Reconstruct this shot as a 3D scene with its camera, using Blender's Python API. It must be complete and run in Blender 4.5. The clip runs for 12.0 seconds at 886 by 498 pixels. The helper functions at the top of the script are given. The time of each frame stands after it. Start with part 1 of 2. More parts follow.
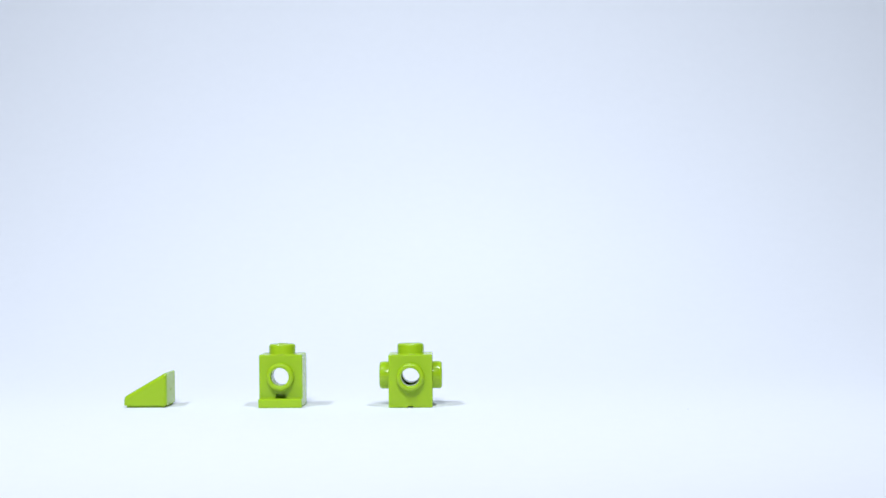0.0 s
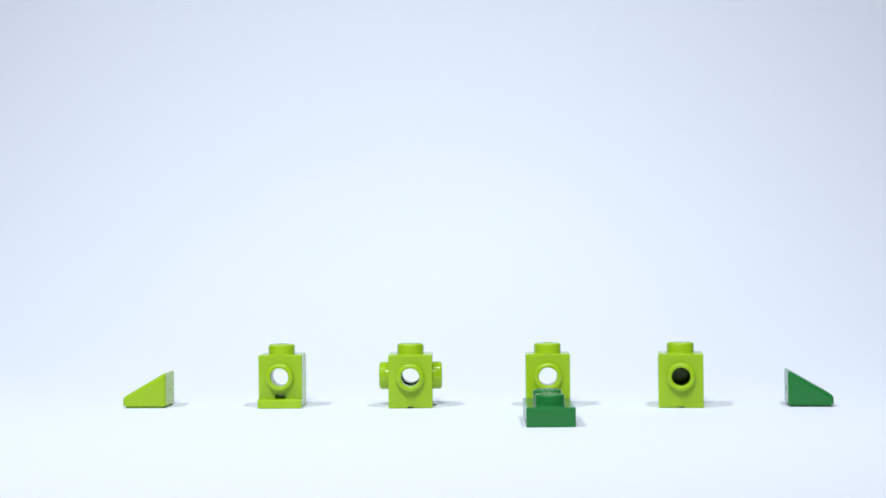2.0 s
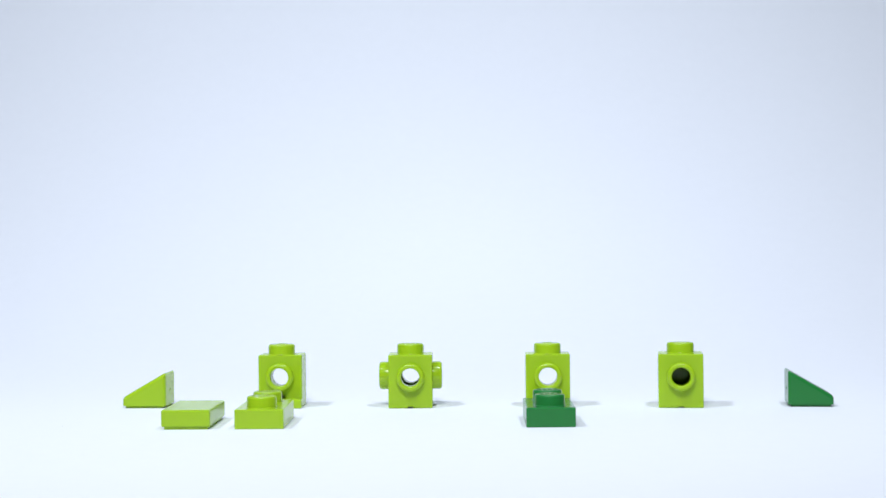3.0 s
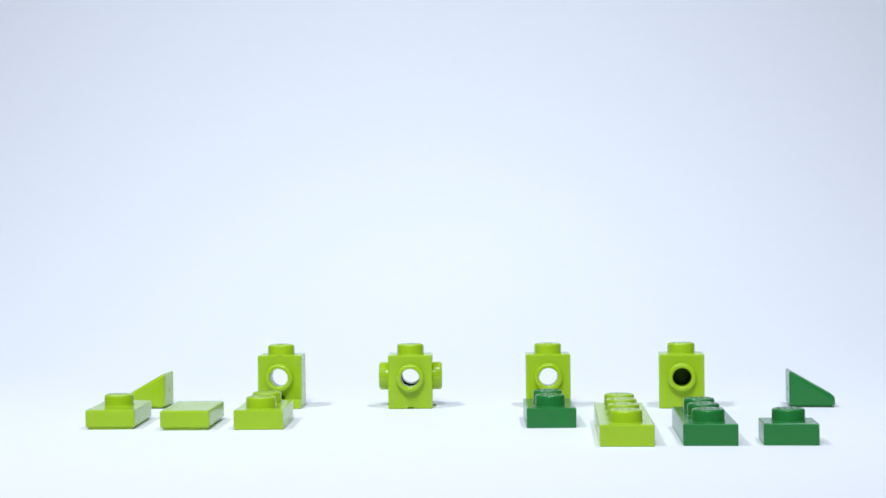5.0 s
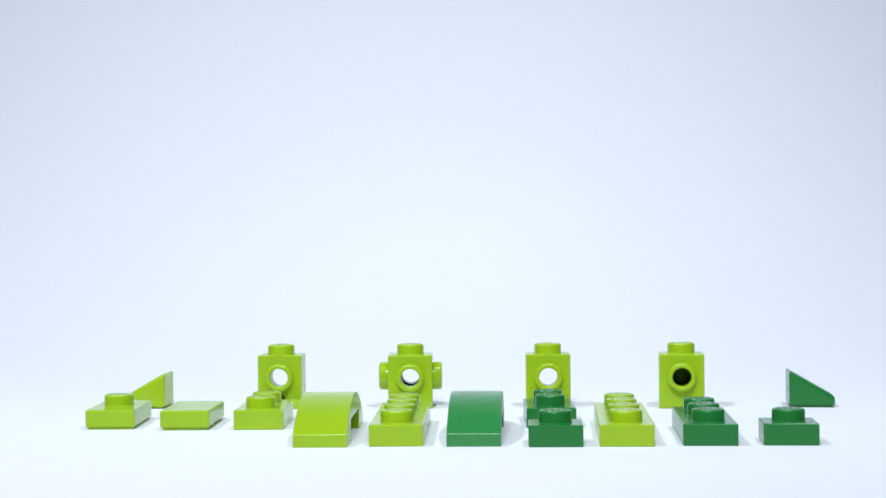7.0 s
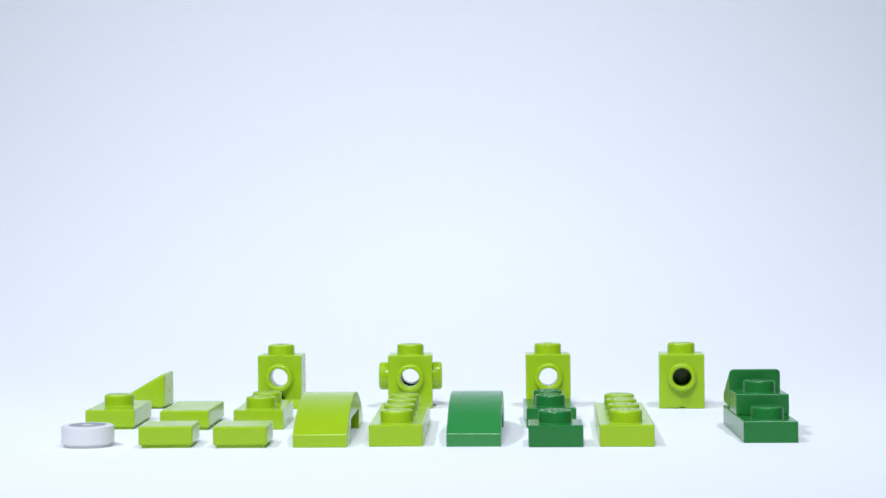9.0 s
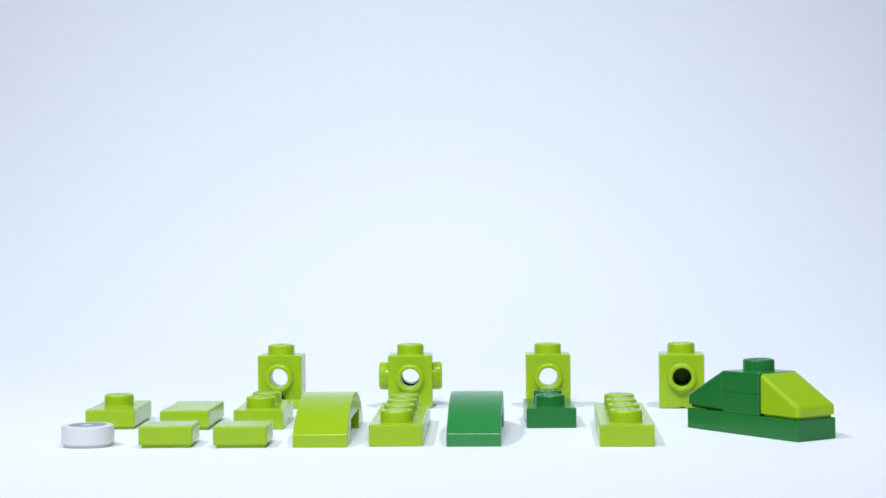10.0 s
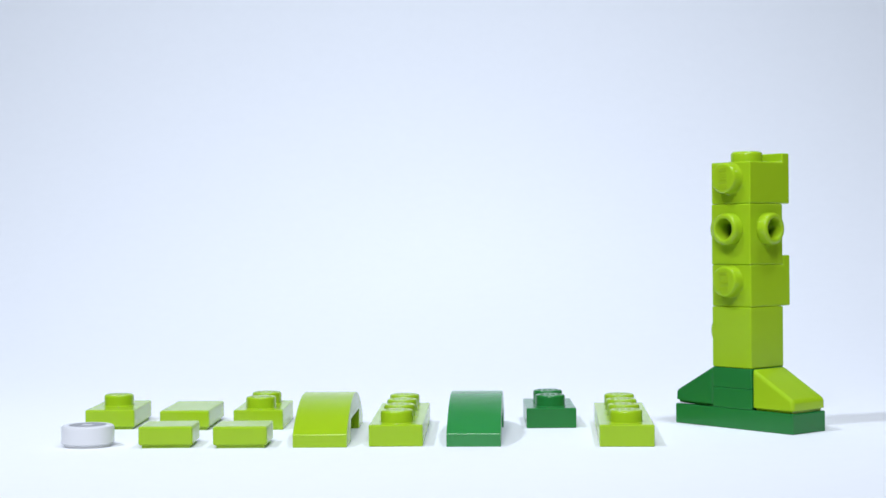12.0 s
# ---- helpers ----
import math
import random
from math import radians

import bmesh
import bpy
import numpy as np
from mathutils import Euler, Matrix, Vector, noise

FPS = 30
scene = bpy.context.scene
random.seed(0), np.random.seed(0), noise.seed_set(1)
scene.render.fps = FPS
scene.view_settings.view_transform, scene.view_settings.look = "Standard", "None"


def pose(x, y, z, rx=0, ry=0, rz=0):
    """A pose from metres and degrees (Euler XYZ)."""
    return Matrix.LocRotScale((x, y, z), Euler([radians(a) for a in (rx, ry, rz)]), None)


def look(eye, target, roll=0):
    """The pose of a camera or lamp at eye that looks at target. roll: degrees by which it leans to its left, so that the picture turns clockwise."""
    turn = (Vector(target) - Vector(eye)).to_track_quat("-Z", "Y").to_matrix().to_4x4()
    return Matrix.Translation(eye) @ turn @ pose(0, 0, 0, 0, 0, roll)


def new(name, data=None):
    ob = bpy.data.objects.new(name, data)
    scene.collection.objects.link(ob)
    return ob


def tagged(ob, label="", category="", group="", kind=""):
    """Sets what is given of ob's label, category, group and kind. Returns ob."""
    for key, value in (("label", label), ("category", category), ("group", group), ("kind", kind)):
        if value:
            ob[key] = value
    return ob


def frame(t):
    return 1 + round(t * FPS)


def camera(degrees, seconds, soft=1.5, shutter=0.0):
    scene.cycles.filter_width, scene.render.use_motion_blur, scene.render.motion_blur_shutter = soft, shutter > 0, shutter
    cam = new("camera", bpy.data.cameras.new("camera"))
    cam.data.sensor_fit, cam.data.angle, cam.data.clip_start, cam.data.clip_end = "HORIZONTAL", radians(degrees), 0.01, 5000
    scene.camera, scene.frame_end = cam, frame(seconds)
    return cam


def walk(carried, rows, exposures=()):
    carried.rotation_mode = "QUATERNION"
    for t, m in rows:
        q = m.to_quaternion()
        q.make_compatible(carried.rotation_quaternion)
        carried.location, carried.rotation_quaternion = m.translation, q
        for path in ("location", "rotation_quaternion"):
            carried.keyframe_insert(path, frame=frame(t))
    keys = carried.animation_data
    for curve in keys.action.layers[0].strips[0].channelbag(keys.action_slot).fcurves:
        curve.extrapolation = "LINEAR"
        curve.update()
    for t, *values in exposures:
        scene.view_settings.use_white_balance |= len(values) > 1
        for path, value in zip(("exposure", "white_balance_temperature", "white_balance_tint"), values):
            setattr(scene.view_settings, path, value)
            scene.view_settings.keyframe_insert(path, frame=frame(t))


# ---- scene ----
cam = camera(31.12, 12.0, 1.55)
MM = 0.001


def eye_at(back):
    """The camera on its low tripod, so many millimetres back from its last place."""
    return look((0, -back * MM, 0.0300), (0, 1.0, 0.0300 - 0.0048), -0.555)


walk(cam, [(0, eye_at(1.9)), (1.8, eye_at(1.9)), (1.8667, eye_at(0.95)), (3.7, eye_at(0.95)), (3.7667, eye_at(0)), (12, eye_at(0))])

# ---- light ----
world = bpy.data.worlds.new("studio_air")
world.use_nodes = True
world.node_tree.nodes["Background"].inputs[0].default_value = (0.86, 0.91, 1.0, 1)
world.node_tree.nodes["Background"].inputs[1].default_value = 0.3
scene.world = world


LAMPS = []


def studio_lamp(name, place, aim, size, watts, colour, beam=0):
    """A round lamp face, or with a beam angle a soft-edged spot."""
    data = bpy.data.lights.new(name, "SPOT" if beam else "AREA")
    data.energy, data.color = watts, colour
    if beam:
        data.spot_size, data.spot_blend, data.shadow_soft_size = radians(beam), 1.0, size / 2
    else:
        data.shape, data.size, data.spread = "DISK", size, radians(110)
    ob = new(name, data)
    ob.matrix_basis = look(place, aim)
    LAMPS.append((place, aim, size, size / 2 if beam else 0))
    return ob


SIDE_TINT = (0.775, 0.868, 1.05)
FRONT_TINT = (0.850, 0.885, 0.950)
studio_lamp("lamp_light_a", (-0.237, 0.109, 0.442), (0, 0.477, 0), 0.04, 0.600, SIDE_TINT)
studio_lamp("lamp_light_b", (0.108, 0.153, 0.381), (0, 0.521, 0), 0.04, 0.410, SIDE_TINT)
studio_lamp("lamp_light_c", (-0.033, -0.037, 0.29), (0, 0.40, 0), 0.1, 4.55, FRONT_TINT, 84)
scene.view_settings.exposure = 0.0


# ---- materials ----
def noise_node(nt, scale, detail=3.0):
    coord = nt.nodes.new("ShaderNodeTexCoord")
    tex = nt.nodes.new("ShaderNodeTexNoise")
    tex.inputs["Scale"].default_value = scale
    tex.inputs["Detail"].default_value = detail
    nt.links.new(coord.outputs["Object"], tex.inputs["Vector"])
    return tex


def surface(name, colour, rough, grain, grain_depth, spread=0.04, rough_spread=0.03, gloss=0.5, glow=0.0):
    """A paint or plastic: base colour with slight clouding, uneven gloss and fine relief."""
    mat = bpy.data.materials.new(name)
    mat.use_nodes = True
    nt = mat.node_tree
    b = nt.nodes["Principled BSDF"]
    cloud = noise_node(nt, grain * 0.12)
    fine = noise_node(nt, grain, 5.0)
    mix = nt.nodes.new("ShaderNodeMix")
    mix.data_type = "RGBA"
    mix.inputs["A"].default_value = (*[c * (1 - spread) for c in colour], 1)
    mix.inputs["B"].default_value = (*[min(1, c * (1 + spread)) for c in colour], 1)
    nt.links.new(cloud.outputs["Fac"], mix.inputs["Factor"])
    nt.links.new(mix.outputs["Result"], b.inputs["Base Color"])
    ramp = nt.nodes.new("ShaderNodeMapRange")
    ramp.inputs["To Min"].default_value = max(0.02, rough - rough_spread)
    ramp.inputs["To Max"].default_value = rough + rough_spread
    nt.links.new(fine.outputs["Fac"], ramp.inputs["Value"])
    nt.links.new(ramp.outputs["Result"], b.inputs["Roughness"])
    bump = nt.nodes.new("ShaderNodeBump")
    bump.inputs["Strength"].default_value = 0.25
    bump.inputs["Distance"].default_value = grain_depth
    nt.links.new(fine.outputs["Fac"], bump.inputs["Height"])
    nt.links.new(bump.outputs["Normal"], b.inputs["Normal"])
    b.inputs["Specular IOR Level"].default_value = gloss
    b.inputs["IOR"].default_value = 1.54
    if glow:
        b.inputs["Subsurface Weight"].default_value = glow
        b.inputs["Subsurface Radius"].default_value = (0.0006, 0.0008, 0.0002)
        b.inputs["Subsurface Scale"].default_value = 1.0
    return mat


LIME = surface("lime_plastic", (0.325, 0.505, 0.013), 0.2, 900, 0.00001, gloss=0.3, glow=0.3)
GREEN = surface("green_plastic", (0.018, 0.180, 0.037), 0.2, 900, 0.00001, gloss=0.25, glow=0.3)
BOW_GREEN = surface("mid_green_plastic", (0.030, 0.243, 0.056), 0.22, 900, 0.00001, gloss=0.45, glow=0.3)
WHITE = surface("white_plastic", (0.70, 0.70, 0.71), 0.18, 900, 0.00001)
INK = surface("black_print", (0.02, 0.02, 0.022), 0.2, 900, 0.00001)
PAPER = surface("white_paper", (0.86, 0.87, 0.88), 0.75, 2500, 0.00002, 0.012, 0.05, 0.25)
PLASTER = surface("room_plaster", (0.09, 0.09, 0.10), 0.8, 60, 0.0004, 0.02, 0.05, 0.25)
METAL = surface("lamp_metal", (0.08, 0.08, 0.085), 0.4, 300, 0.00002)
DUST = surface("grey_dust", (0.5, 0.5, 0.52), 0.8, 900, 0.00001)
LAMP_FACE = bpy.data.materials.new("lamp_face")
LAMP_FACE.use_nodes = True
LAMP_FACE.node_tree.nodes["Principled BSDF"].inputs["Emission Color"].default_value = (*SIDE_TINT, 1)
LAMP_FACE.node_tree.nodes["Principled BSDF"].inputs["Emission Strength"].default_value = 2.0


# ---- mesh helpers (millimetres) ----
def done(name, bm, material, smooth=8):
    """The mesh of a bmesh in millimetres, with soft shading over shallow edges."""
    bmesh.ops.recalc_face_normals(bm, faces=bm.faces)
    bm.normal_update()
    bmesh.ops.scale(bm, vec=(MM, MM, MM), verts=bm.verts)
    me = bpy.data.meshes.new(name)
    for f in bm.faces:
        f.smooth = True
    for e in bm.edges:
        e.smooth = len(e.link_faces) == 2 and e.calc_face_angle(4) < radians(smooth)
    bm.to_mesh(me)
    bm.free()
    me.materials.append(material)
    return me


def part(name, mesh, parent, m=None, label=""):
    ob = new(name, mesh)
    ob.parent = parent
    if m is not None:
        ob.matrix_basis = m
    return tagged(ob, label)


def add_box(bm, x0, x1, y0, y1, z0, z1):
    vs = [bm.verts.new(p) for p in ((x0, y0, z0), (x1, y0, z0), (x1, y1, z0), (x0, y1, z0), (x0, y0, z1), (x1, y0, z1), (x1, y1, z1), (x0, y1, z1))]
    for q in ((3, 2, 1, 0), (4, 5, 6, 7), (0, 1, 5, 4), (1, 2, 6, 5), (2, 3, 7, 6), (3, 0, 4, 7)):
        bm.faces.new([vs[i] for i in q])
    return vs


def add_prism(bm, profile, x0, x1):
    """A profile in the y-z plane, drawn out from x0 to x1."""
    a = [bm.verts.new((x0, y, z)) for y, z in profile]
    b = [bm.verts.new((x1, y, z)) for y, z in profile]
    bm.faces.new(a[::-1])
    bm.faces.new(b)
    n = len(profile)
    for i in range(n):
        bm.faces.new((a[i], a[(i + 1) % n], b[(i + 1) % n], b[i]))


def add_lathe(bm, profile, seg=32, closed=False):
    """A profile of (radius, z) turned about the z axis; a closed profile makes a ring."""
    rings = [[bm.verts.new((r * math.cos(2 * math.pi * i / seg), r * math.sin(2 * math.pi * i / seg), z)) for i in range(seg)] for r, z in profile]
    pairs = list(zip(rings, rings[1:])) + ([(rings[-1], rings[0])] if closed else [])
    for lo, hi in pairs:
        for i in range(seg):
            j = (i + 1) % seg
            bm.faces.new((lo[i], lo[j], hi[j], hi[i]))
    if not closed:
        bm.faces.new(rings[0][::-1])
        bm.faces.new(rings[-1])


def soften(bm, width=0.14, seg=2, sharp=25, above=-9999):
    bmesh.ops.recalc_face_normals(bm, faces=bm.faces)
    bm.normal_update()
    edges = [e for e in bm.edges if len(e.link_faces) == 2 and e.calc_face_angle(0) > radians(sharp) and max(v.co.z for v in e.verts) > above]
    bmesh.ops.bevel(bm, geom=edges, offset=width, segments=seg, profile=0.5, affect="EDGES", clamp_overlap=True)


def cut(bm, cutters):
    """bm less the shapes in the list."""
    def plain(b, name):
        bmesh.ops.recalc_face_normals(b, faces=b.faces)
        me = bpy.data.meshes.new(name)
        b.to_mesh(me)
        b.free()
        return new(name, me)
    base = plain(bm, "cut_base")
    tools = [plain(c, "cut_tool") for c in cutters]
    for tool in tools:
        mod = base.modifiers.new("cut", "BOOLEAN")
        mod.operation, mod.object, mod.solver = "DIFFERENCE", tool, "EXACT"
    deps = bpy.context.evaluated_depsgraph_get()
    me = bpy.data.meshes.new_from_object(base.evaluated_get(deps))
    out = bmesh.new()
    out.from_mesh(me)
    for ob in (base, *tools):
        old = ob.data
        bpy.data.objects.remove(ob)
        bpy.data.meshes.remove(old)
    bpy.data.meshes.remove(me)
    return out


def rod(radius, length, m, seg=24):
    bm = bmesh.new()
    add_lathe(bm, [(radius, -length / 2), (radius, length / 2)], seg)
    bmesh.ops.transform(bm, matrix=m, verts=bm.verts)
    return bm


def block(*span):
    bm = bmesh.new()
    add_box(bm, *span)
    return bm


# ---- setting: table, paper sweep and room ----
def build_setting():
    # white paper that runs over the table and curves up behind
    bm = bmesh.new()
    start, back, top, half = 318.0, 650.0, 900.0, 480.0
    line = [(130.0 + 47 * i, 0.0) for i in range(5)]
    # the curve leans over slowly at first, like paper under its own weight
    steps = 60
    lean = [math.pi / 2 * (k * k * (3 - 2 * k)) ** 0.82 for k in ((i + 0.5) / steps for i in range(steps))]
    stride = (back - start) / sum(math.cos(a) for a in lean)
    y, z = start, 0.0
    for a in lean:
        line.append((y, z))
        y, z = y + stride * math.cos(a), z + stride * math.sin(a)
    line += [(back, z + (top - z) * i / 6) for i in range(7)]
    upper = [[bm.verts.new((x, y, z)) for y, z in line] for x in (-half, half)]
    for i in range(len(line) - 1):
        bm.faces.new((upper[0][i], upper[1][i], upper[1][i + 1], upper[0][i + 1]))
    bmesh.ops.recalc_face_normals(bm, faces=bm.faces)
    bmesh.ops.solidify(bm, geom=bm.faces[:], thickness=0.4)
    top_z = max(v.co.z for v in bm.verts if v.co.y < 200)
    bmesh.ops.translate(bm, vec=(0, 0, -top_z), verts=bm.verts)
    sweep = new("backdrop", done("backdrop", bm, PAPER, 40))
    tagged(sweep, "seamless white paper sweep curving up behind the toy bricks", "backdrop", kind="structure")
    # table
    bm = bmesh.new()
    add_box(bm, -750, 750, -330, 700, -31, -1)
    soften(bm, 3)
    table = new("table", None)
    tagged(table, "plain dark grey table under the paper sweep", "table")
    part("tabletop", done("tabletop", bm, PLASTER), table)
    bm = bmesh.new()
    add_box(bm, -25, 25, -25, 25, -750, -31)
    soften(bm, 3)
    leg = done("leg", bm, PLASTER)
    for x in (-700, 700):
        for y in (-280, 650):
            part("leg", leg, table, pose(x * MM, y * MM, 0))
    # room
    def slab(name, label, *span):
        b = bmesh.new()
        add_box(b, *span)
        tagged(new(name, done(name, b, PLASTER)), label, name.split("_")[0], kind="structure")
    slab("floor", "plain dark grey room floor under the table", -1000, 1000, -1000, 1000, -800, -750)
    slab("ceiling", "plain dark grey room ceiling above the table", -1000, 1000, -1000, 1000, 1300, 1350)
    slab("wall_north", "plain dark grey wall behind the paper sweep", -1000, 1000, 1000, 1050, -750, 1300)
    slab("wall_south", "plain dark grey wall behind the tripod", -1000, 1000, -1050, -1000, -750, 1300)
    slab("wall_west", "plain dark grey side wall of the room", -1050, -1000, -1000, 1000, -750, 1300)
    slab("wall_east", "plain dark grey side wall of the room", 1000, 1050, -1000, 1000, -750, 1300)


build_setting()


# ---- toy brick pieces ----
W = 7.95
STUD_R, STUD_H = 2.42, 1.85


def stud_mesh(material):
    bm = bmesh.new()
    r, h = STUD_R, STUD_H
    add_lathe(bm, [(r + 0.22, -0.05), (r + 0.2, 0.01), (r + 0.06, 0.07), (r, 0.24), (r, h - 0.4), (r - 0.05, h - 0.2), (r - 0.18, h - 0.05), (r - 0.38, h), (r - 0.46, h)], 40)
    return done("stud", bm, material, 30)


def mark_mesh(material):
    """The low raised maker's mark on a stud, as plain frames."""
    bm = bmesh.new()
    for x in (-1.35, -0.45, 0.45, 1.35):
        for x0, x1, y0, y1 in ((-0.34, -0.18, -0.8, 0.8), (0.18, 0.34, -0.8, 0.8), (-0.18, 0.18, 0.62, 0.8), (-0.18, 0.18, -0.8, -0.62)):
            add_box(bm, x + x0, x + x1, y0, y1, STUD_H - 0.05, STUD_H + 0.05)
    bmesh.ops.remove_doubles(bm, verts=bm.verts, dist=0.001)
    soften(bm, 0.04, 2, 60)
    return done("raised_mark", bm, material, 40)


def hollow_mesh(material):
    bm = bmesh.new()
    r, h, i = 2.5, 1.72, 1.66
    add_lathe(bm, [(i, -0.1), (r, -0.1), (r, h - 0.45), (r - 0.1, h - 0.17), (r - 0.3, h - 0.03), (r - 0.45, h), (i + 0.1, h), (i, h - 0.1)], 40, True)
    return done("hollow_stud", bm, material, 50)


STUDS = {m.name: (stud_mesh(m), mark_mesh(m), hollow_mesh(m)) for m in (LIME, GREEN)}


def put_stud(thing, material, x, y, z, turn=0):
    stud = part("stud", STUDS[material.name][0], thing, pose(x * MM, y * MM, z * MM, 0, 0, turn))
    part("raised_mark", STUDS[material.name][1], stud)


def put_hollow(thing, material, m):
    part("hollow_stud", STUDS[material.name][2], thing, m)


def piece(name, body, label, category, group="toy bricks on the paper"):
    thing = new(name)
    thing.empty_display_size = 0.004
    part("body", body, thing)
    return tagged(thing, label, category, group)


def plate(material, label, count, studs=None, turn=0):
    """A flat plate, count studs long."""
    half = (count * 8 - 0.05) / 2
    bm = bmesh.new()
    add_box(bm, -W / 2, W / 2, -half, half, 0, 3.2)
    soften(bm, 0.19, 3)
    thing = piece("plate", done("plate_body", bm, material), label, "toy plate")
    for y in studs if studs is not None else [8 * (i - (count - 1) / 2) for i in range(count)]:
        put_stud(thing, material, 0, y, 3.2, turn)
    return thing


def jumper_plate(label):
    """A plate two studs long with one stud in its middle and a groove round its foot."""
    bm = bmesh.new()
    add_box(bm, -W / 2, W / 2, -7.97, 7.97, 0.4, 3.2)
    soften(bm, 0.24, 3)
    thing = piece("jumper_plate", done("jumper_body", bm, LIME), label, "toy plate")
    bm = bmesh.new()
    add_box(bm, -W / 2 + 0.4, W / 2 - 0.4, -7.57, 7.57, 0, 0.45)
    part("foot", done("jumper_foot", bm, LIME), thing)
    put_stud(thing, LIME, 0, 0, 3.2)
    return thing


def tile(label, count):
    """A smooth tile with the groove round its foot."""
    half = (count * 8 - 0.05) / 2
    bm = bmesh.new()
    add_box(bm, -W / 2, W / 2, -half, half, 0.45, 3.2)
    soften(bm, 0.3, 4)
    thing = piece("tile", done("tile_body", bm, LIME), label, "toy tile")
    bm = bmesh.new()
    add_box(bm, -W / 2 + 0.45, W / 2 - 0.45, -half + 0.45, half - 0.45, 0, 0.5)
    part("foot", done("tile_foot", bm, LIME), thing)
    return thing


def slope(material, label):
    """A one-stud slope, two plates high, tall at +y."""
    h = W / 2
    bm = bmesh.new()
    add_prism(bm, [(-h, 0.45), (h, 0.45), (h, 6.55), (-h, 1.97)], -h, h)
    soften(bm, 0.62, 5, 20, 0.6)
    thing = piece("slope_brick", done("slope_body", bm, material), label, "toy slope")
    bm = bmesh.new()
    add_box(bm, -h + 0.5, h - 0.5, -h + 0.5, h - 0.5, 0, 0.5)
    part("foot", done("slope_foot", bm, material), thing)
    bm = bmesh.new()
    add_lathe(bm, [(0.34, -0.05), (0.34, 0.04), (0.22, 0.04), (0.2, -0.02)], 20)
    part("moulding_point", done("moulding_point", bm, material, 30), thing, pose(0, h * MM, 0.0031, -90))
    return thing


def curved_slope(material, label):
    """A four-stud bow, curved down to both ends and open under its middle."""
    n, half, lip, high = 20, 15.95, 1.9, 6.55
    r = (half * half + (high - lip) ** 2) / (2 * (high - lip))
    top = [(y, high - r + math.sqrt(r * r - y * y)) for y in (half - 2 * half * i / n for i in range(n + 1))]
    bm = bmesh.new()
    add_prism(bm, [(-half, 0), (-8, 0), (-8, 3.2), (8, 3.2), (8, 0), (half, 0)] + top, -W / 2, W / 2)
    soften(bm, 0.1, 3, 30)
    return piece("curved_slope", done("curved_slope_body", bm, material), label, "toy curved slope")


SIDE = 5.65


def headlight_brick(label):
    """A one-stud brick with a set-back front, a hollow stud on it and a lip under it."""
    h = W / 2
    face = -4.05 + 1.45
    bm = bmesh.new()
    add_prism(bm, [(-4.05, 0), (4, 0), (4, 9.6), (face, 9.6), (face, 1.65), (-4.05, 1.65)], -h, h)
    soften(bm, 0.22, 3)
    bm = cut(bm, [rod(1.66, 12, pose(0, 0, SIDE, 90)), block(-2.4, 2.4, 0.2, 5, SIDE - 2.4, SIDE + 2.4), block(-0.95, 0.95, face - 1, face + 1.2, 1.7, 2.45)])
    thing = piece("headlight_brick", done("headlight_body", bm, LIME), label, "toy brick")
    put_stud(thing, LIME, 0, 0, 9.6, 90)
    put_hollow(thing, LIME, pose(0, face * MM, SIDE * MM, 90))
    return thing


def cube_body():
    bm = bmesh.new()
    add_box(bm, -W / 2, W / 2, -W / 2, W / 2, 0, 9.6)
    soften(bm, 0.22, 3)
    return bm


def side_stud_brick(label):
    bm = cut(cube_body(), [rod(1.66, 6, pose(0, -3, SIDE, 90)), block(-2.6, 2.6, -2.6, 2.6, 0.8, 8.2), block(-0.5, 0.5, -6, -2.9, -1, 0.32)])
    thing = piece("side_stud_brick", done("side_stud_body", bm, LIME), label, "toy brick")
    put_stud(thing, LIME, 0, 0, 9.6)
    put_hollow(thing, LIME, pose(0, -W / 2 * MM, SIDE * MM, 90))
    return thing


def four_stud_brick(label):
    bm = cut(cube_body(), [rod(1.66, 12, pose(0, 0, SIDE, 90)), rod(1.64, 12, pose(0, 0, SIDE, 90, 0, 90)), block(-2.6, 2.6, -2.6, 2.6, -3, 8.2), block(-0.5, 0.5, -6, -2.5, -2, 0.32)])
    thing = piece("four_side_stud_brick", done("four_stud_body", bm, LIME), label, "toy brick")
    put_stud(thing, LIME, 0, 0, 9.6)
    for turn in (0, 90, 180, 270):
        put_hollow(thing, LIME, pose(0, 0, 0, 0, 0, turn) @ pose(0, -W / 2 * MM, SIDE * MM, 90))
    return thing


def eye_tile(label):
    bm = bmesh.new()
    add_lathe(bm, [(3.45, 0), (3.45, 0.45), (3.75, 0.5), (3.9, 0.65), (3.9, 2.75), (3.82, 3.02), (3.6, 3.16), (3.4, 3.2), (3.3, 3.2)], 56)
    thing = piece("round_tile", done("round_tile_body", bm, WHITE, 40), label, "toy tile")
    bm = bmesh.new()
    add_lathe(bm, [(2.75, 3.15), (2.75, 3.215)], 48)
    print_disc = part("printed_disc", done("printed_disc", bm, INK), thing, None, "black printed disc")
    bm = bmesh.new()
    add_lathe(bm, [(0.85, 3.18), (0.85, 3.235)], 32)
    part("printed_dot", done("printed_dot", bm, WHITE), print_disc, pose(0, -0.0003, 0), "white printed dot")
    return thing


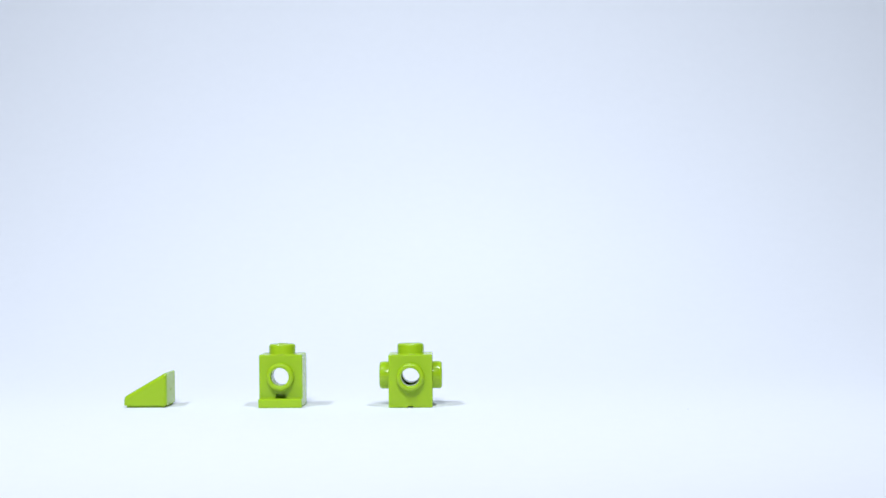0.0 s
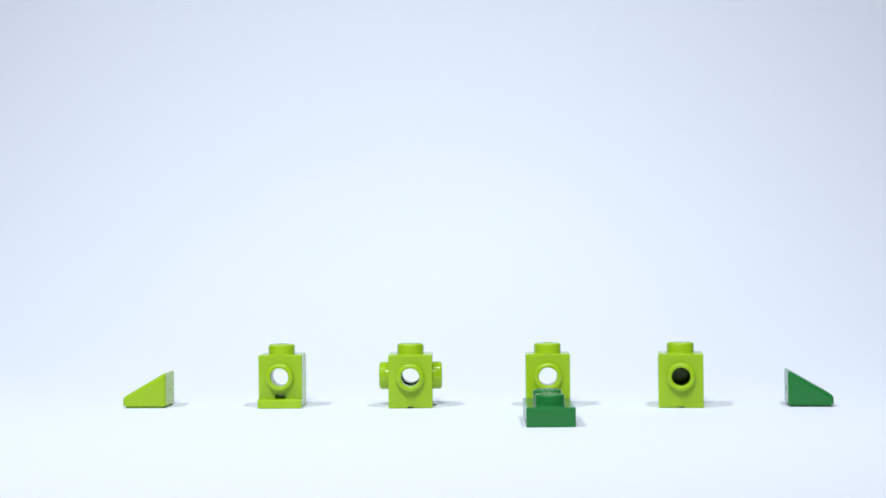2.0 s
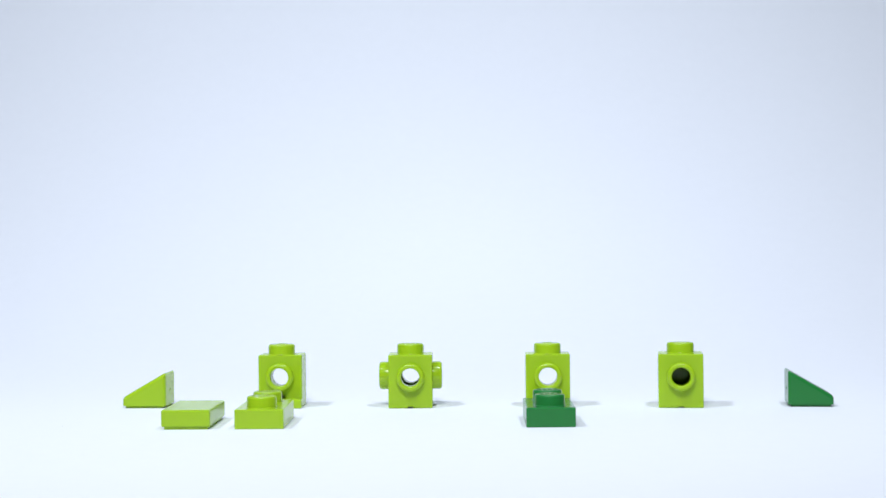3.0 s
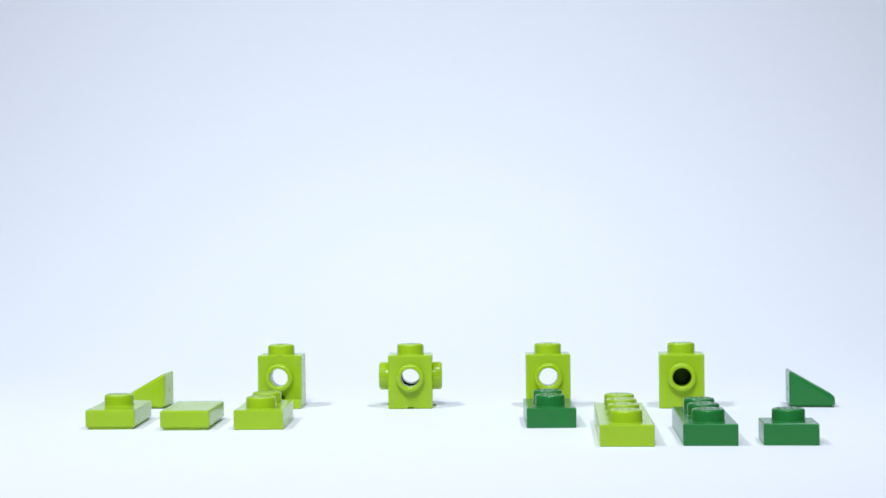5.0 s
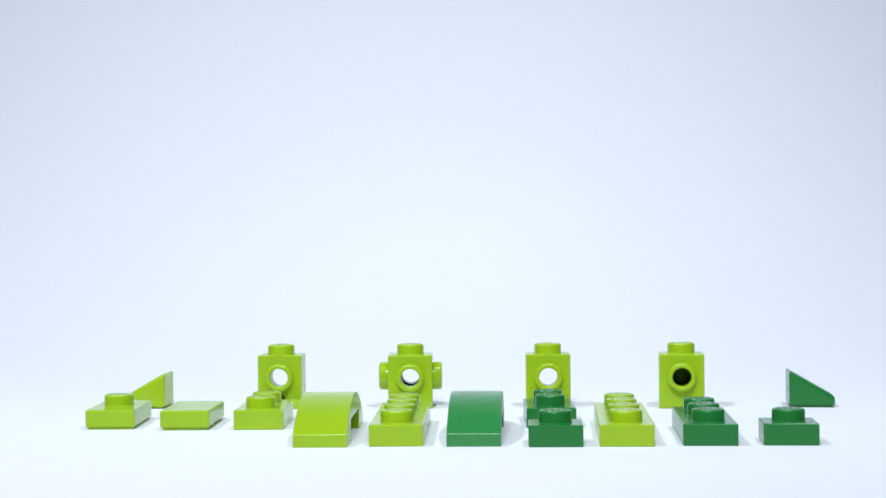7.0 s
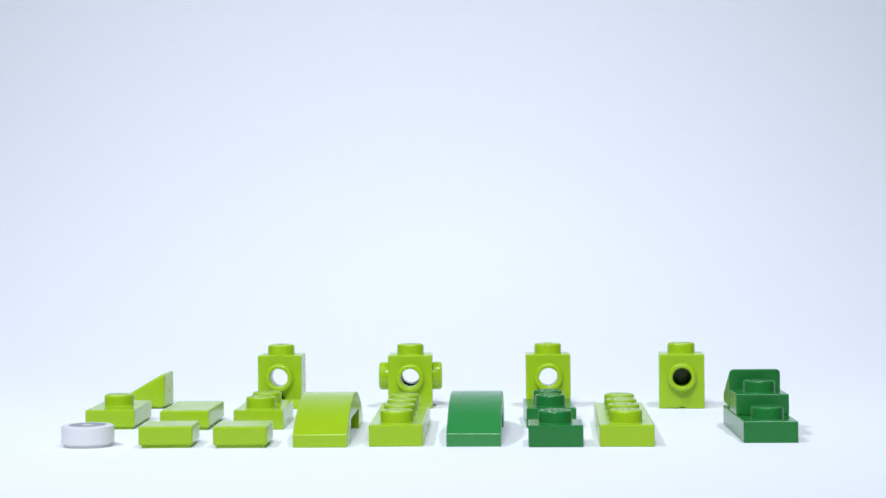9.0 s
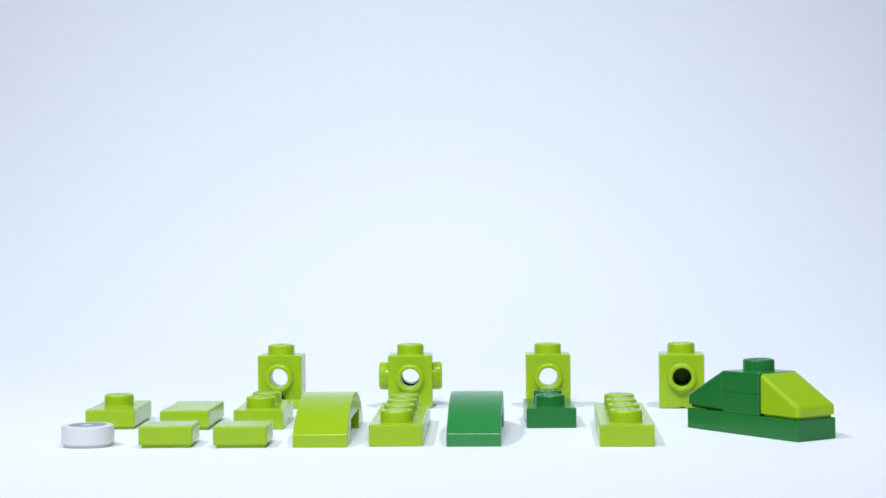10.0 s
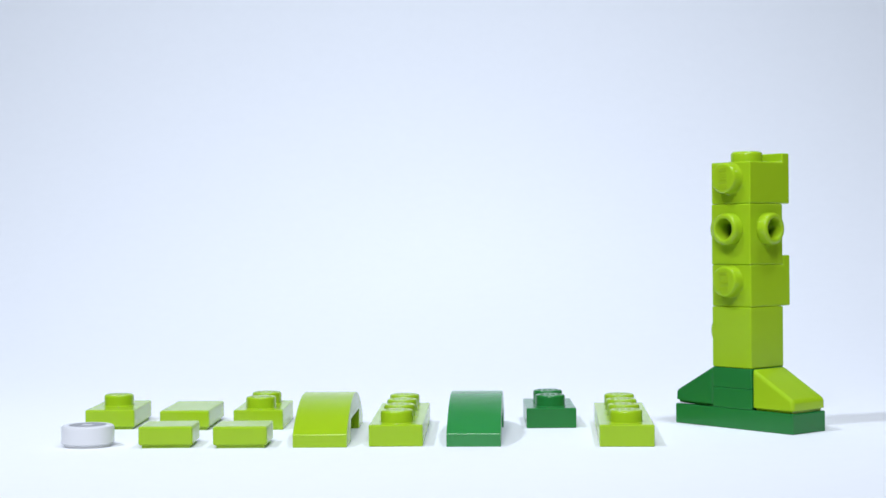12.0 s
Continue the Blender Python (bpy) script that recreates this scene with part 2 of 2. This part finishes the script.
# the pieces of the back row
slope_lime = slope(LIME, "lime green plastic slope piece with smooth slanted top")
headlight_1 = headlight_brick("lime green brick with hollow front stud and lip, angled slightly")
four_studs = four_stud_brick("lime green brick with hollow studs on all four sides")
headlight_2 = headlight_brick("lime green brick with hollow front stud above a lip")
side_stud = side_stud_brick("lime green brick with one dark hollow side stud")
slope_green = slope(GREEN, "dark green plastic slope piece with smooth slanted top")
# the middle row
plate_green_2 = plate(GREEN, "dark green two-stud plate lying on white paper", 2)
plate_lime_2 = plate(LIME, "lime green two-stud plate lying on white paper", 2)
tile_long = tile("smooth lime green two-stud tile with glossy top", 2)
jumper = jumper_plate("lime green two-stud-long plate with one centred stud")
# the front row
plate_green_1 = plate(GREEN, "small dark green one-stud plate beside the three-stud plate", 1)
plate_green_3 = plate(GREEN, "dark green three-stud plate, later the foot of a tower", 3)
plate_lime_4a = plate(LIME, "long lime green four-stud plate beside dark green plates", 4)
plate_green_1b = plate(GREEN, "small dark green one-stud plate beside the curved slope", 1)
bow_green = curved_slope(BOW_GREEN, "mid green curved slope with glossy rounded top")
plate_lime_4b = plate(LIME, "long lime green four-stud plate between two curved slopes", 4)
bow_lime = curved_slope(LIME, "lime green curved slope, arched open underneath")
tile_1 = tile("small smooth lime green square tile beside curved slope", 1)
tile_2 = tile("small smooth lime green square tile beside white tile", 1)
eye = eye_tile("white round tile with printed black eye disc")


def dust():
    """A few grains of dust on the paper."""
    rng = random.Random(4)
    bm = bmesh.new()
    for x, y, size in ((42.9, 278.3, 0.09), (-63.2, 262.0, 0.07)):
        lump = bmesh.ops.create_icosphere(bm, subdivisions=1, radius=size)["verts"]
        for v in lump:
            v.co *= rng.uniform(0.7, 1.25)
            v.co.x *= 1.5
            v.co.z *= 0.5
            v.co += Vector((x, y, size * 0.3))
    tagged(new("dust_grains", done("dust_grains", bm, DUST)), "tiny grey dust grains on the white paper", "dust", kind="stuff")


dust()


# ---- studio lamps ----
def studio_head(place, aim, size, behind):
    """A round lamp head over the table, hung from the ceiling."""
    thing = new("studio_lamp")
    thing.matrix_basis = look(place, aim) @ Matrix.Translation((0, 0, behind))
    place = thing.matrix_basis.translation
    r = size * 500
    bm = bmesh.new()
    add_lathe(bm, [(r + 1, 3), (r + 4, 3), (r + 4, 10), (r * 0.7, 45), (r * 0.3, 56), (r * 0.25, 56), (r * 0.6, 43), (r + 1, 10)], 40, True)
    part("reflector", done("reflector", bm, METAL), thing, None, "black metal reflector")
    bm = bmesh.new()
    add_lathe(bm, [(r, 5), (r, 8)], 40)
    part("diffuser", done("diffuser", bm, LAMP_FACE), thing, None, "glowing white diffuser")
    bm = bmesh.new()
    add_lathe(bm, [(7, 0), (7, 1300 - place[2] * 1000 - 60)], 16)
    up = thing.matrix_basis.inverted() @ Matrix.Translation(Vector(place) + thing.matrix_basis.to_3x3() @ Vector((0, 0, 0.05)))
    part("hanging_rod", done("hanging_rod", bm, METAL), thing, up)
    tagged(thing, "round black studio lamp hanging above the table", "lamp", "studio lamps")


for lamp_spec in LAMPS:
    studio_head(*lamp_spec)


# ---- how the pieces come in and are put together ----
STEP = 1 / 30
# each move of the foot plate with all that stands on it: seconds, x, y in mm, turn
FOOT = {8.5: (40.15, 242.6, -4.15), 9.0: (48.4, 244.8, -2.9), 9.5: (47.2, 241.4, 20.4), 10.0: (48.5, 245.2, 33.4),
        10.4: (53.1, 252.3, 30.8), 10.9: (50.1, 254.5, 34.8), 11.4: (50.9, 249.1, 47.8), 11.9: (48.45, 253.5, 39.2)}


def flat(x, y, turn):
    return pose(x * MM, y * MM, 0, 0, 0, turn)


def track(thing, rest, arrive=None, waiting=0, join=None, local=None):
    """Key one piece: it waits beside the paper's middle, comes in at arrive, and from join on stands in the tower at local."""
    moves = []
    if arrive is not None:
        away = flat(-330 - 22 * (waiting % 5), 150 + 50 * (waiting // 5), 0)
        moves.append((0, away @ Matrix.Rotation(rest.to_euler().z, 4, "Z")))
        moves.append((arrive, rest))
    else:
        moves.append((0, rest))
    if join is not None:
        moves += [(t, flat(*FOOT[t]) @ local) for t in FOOT if t >= join]
    rows = [moves[0]]
    for t, m in moves[1:]:
        last = rows[-1][1]
        q0, q1 = last.to_quaternion(), m.to_quaternion()
        turn = math.degrees(q0.rotation_difference(q1).angle)
        turn = min(turn, 360 - turn)
        steps = max(1, math.ceil(turn / 75))
        if steps == 1:
            t -= STEP
        rows.append((t - steps * STEP, last))
        for i in range(1, steps):
            k = i / steps
            mid = Matrix.LocRotScale(last.translation.lerp(m.translation, k) + Vector((0, 0, 0.03)), q0.slerp(q1, k), None)
            rows.append((t - (steps - i) * STEP, mid))
        rows.append((t, m))
    rows.append((12.0, rows[-1][1]))
    walk(thing, rows)


def on_back(z):
    """A headlight brick on its back: its top stud to the side, its front stud up."""
    turn = Matrix(((0, 0, -1, 5.7 * MM), (1, 0, 0, 0), (0, -1, 0, (z + 4) * MM), (0, 0, 0, 1)))
    return turn


def motions():
    track(slope_lime, flat(-54.7, 293.5, -93.0), join=9.5, local=pose(0, -0.008, 0.0032))
    track(headlight_1, flat(-29.75, 290.8, -1.9), join=11.9, local=on_back(35.47))
    track(four_studs, flat(-6.1, 289.1, -0.3), join=11.4, local=pose(0, 0, 0.02585, 0, 0, 90))
    track(headlight_2, flat(18.7, 286.9, -2.2), 0.4, 0, 10.9, on_back(19.25))
    track(side_stud, flat(42.5, 285.25, -7.0), 0.9, 1, 10.4, pose(0, 0, 0.00962, 0, 0, 180))
    track(slope_green, flat(65.5, 284.9, 83.0), 1.4, 2, 9.0, pose(0, 0.008, 0.0033, -1.5, 0, 180))
    track(plate_green_2, flat(17.2, 261.9, -0.9), 1.9, 3)
    track(plate_lime_2, flat(-29.85, 263.2, -0.6), 2.3, 4)
    track(tile_long, flat(-41.7, 263.4, -0.9), 2.8, 5)
    track(jumper, flat(-54.3, 265.5, 0.4), 3.3, 6)
    track(plate_green_1, flat(50.5, 233.6, -5.6), 3.7667, 7, 8.5, pose(0, 0, 0.0032))
    track(plate_green_3, flat(39.4, 242.0, -4.3), 4.2333, 8, 8.5, pose(0, 0, 0))
    track(plate_lime_4a, flat(27.5, 246.0, -4.0), 4.7, 9)
    track(plate_green_1b, flat(16.3, 234.25, -2.9), 5.2, 10, 10.0, pose(0, 0, 0.0064))
    track(bow_green, flat(5.05, 247.8, -3.1), 5.7, 11)
    track(plate_lime_4b, flat(-6.8, 248.8, -1.4), 6.2, 12)
    track(bow_lime, flat(-17.95, 248.4, -1.3), 6.6, 13)
    track(tile_1, flat(-29.95, 236.5, -0.8), 7.1, 14)
    track(tile_2, flat(-41.1, 237.3, 0.9), 7.6, 15)
    track(eye, flat(-53.2, 237.0, 0), 8.0667, 16)


motions()
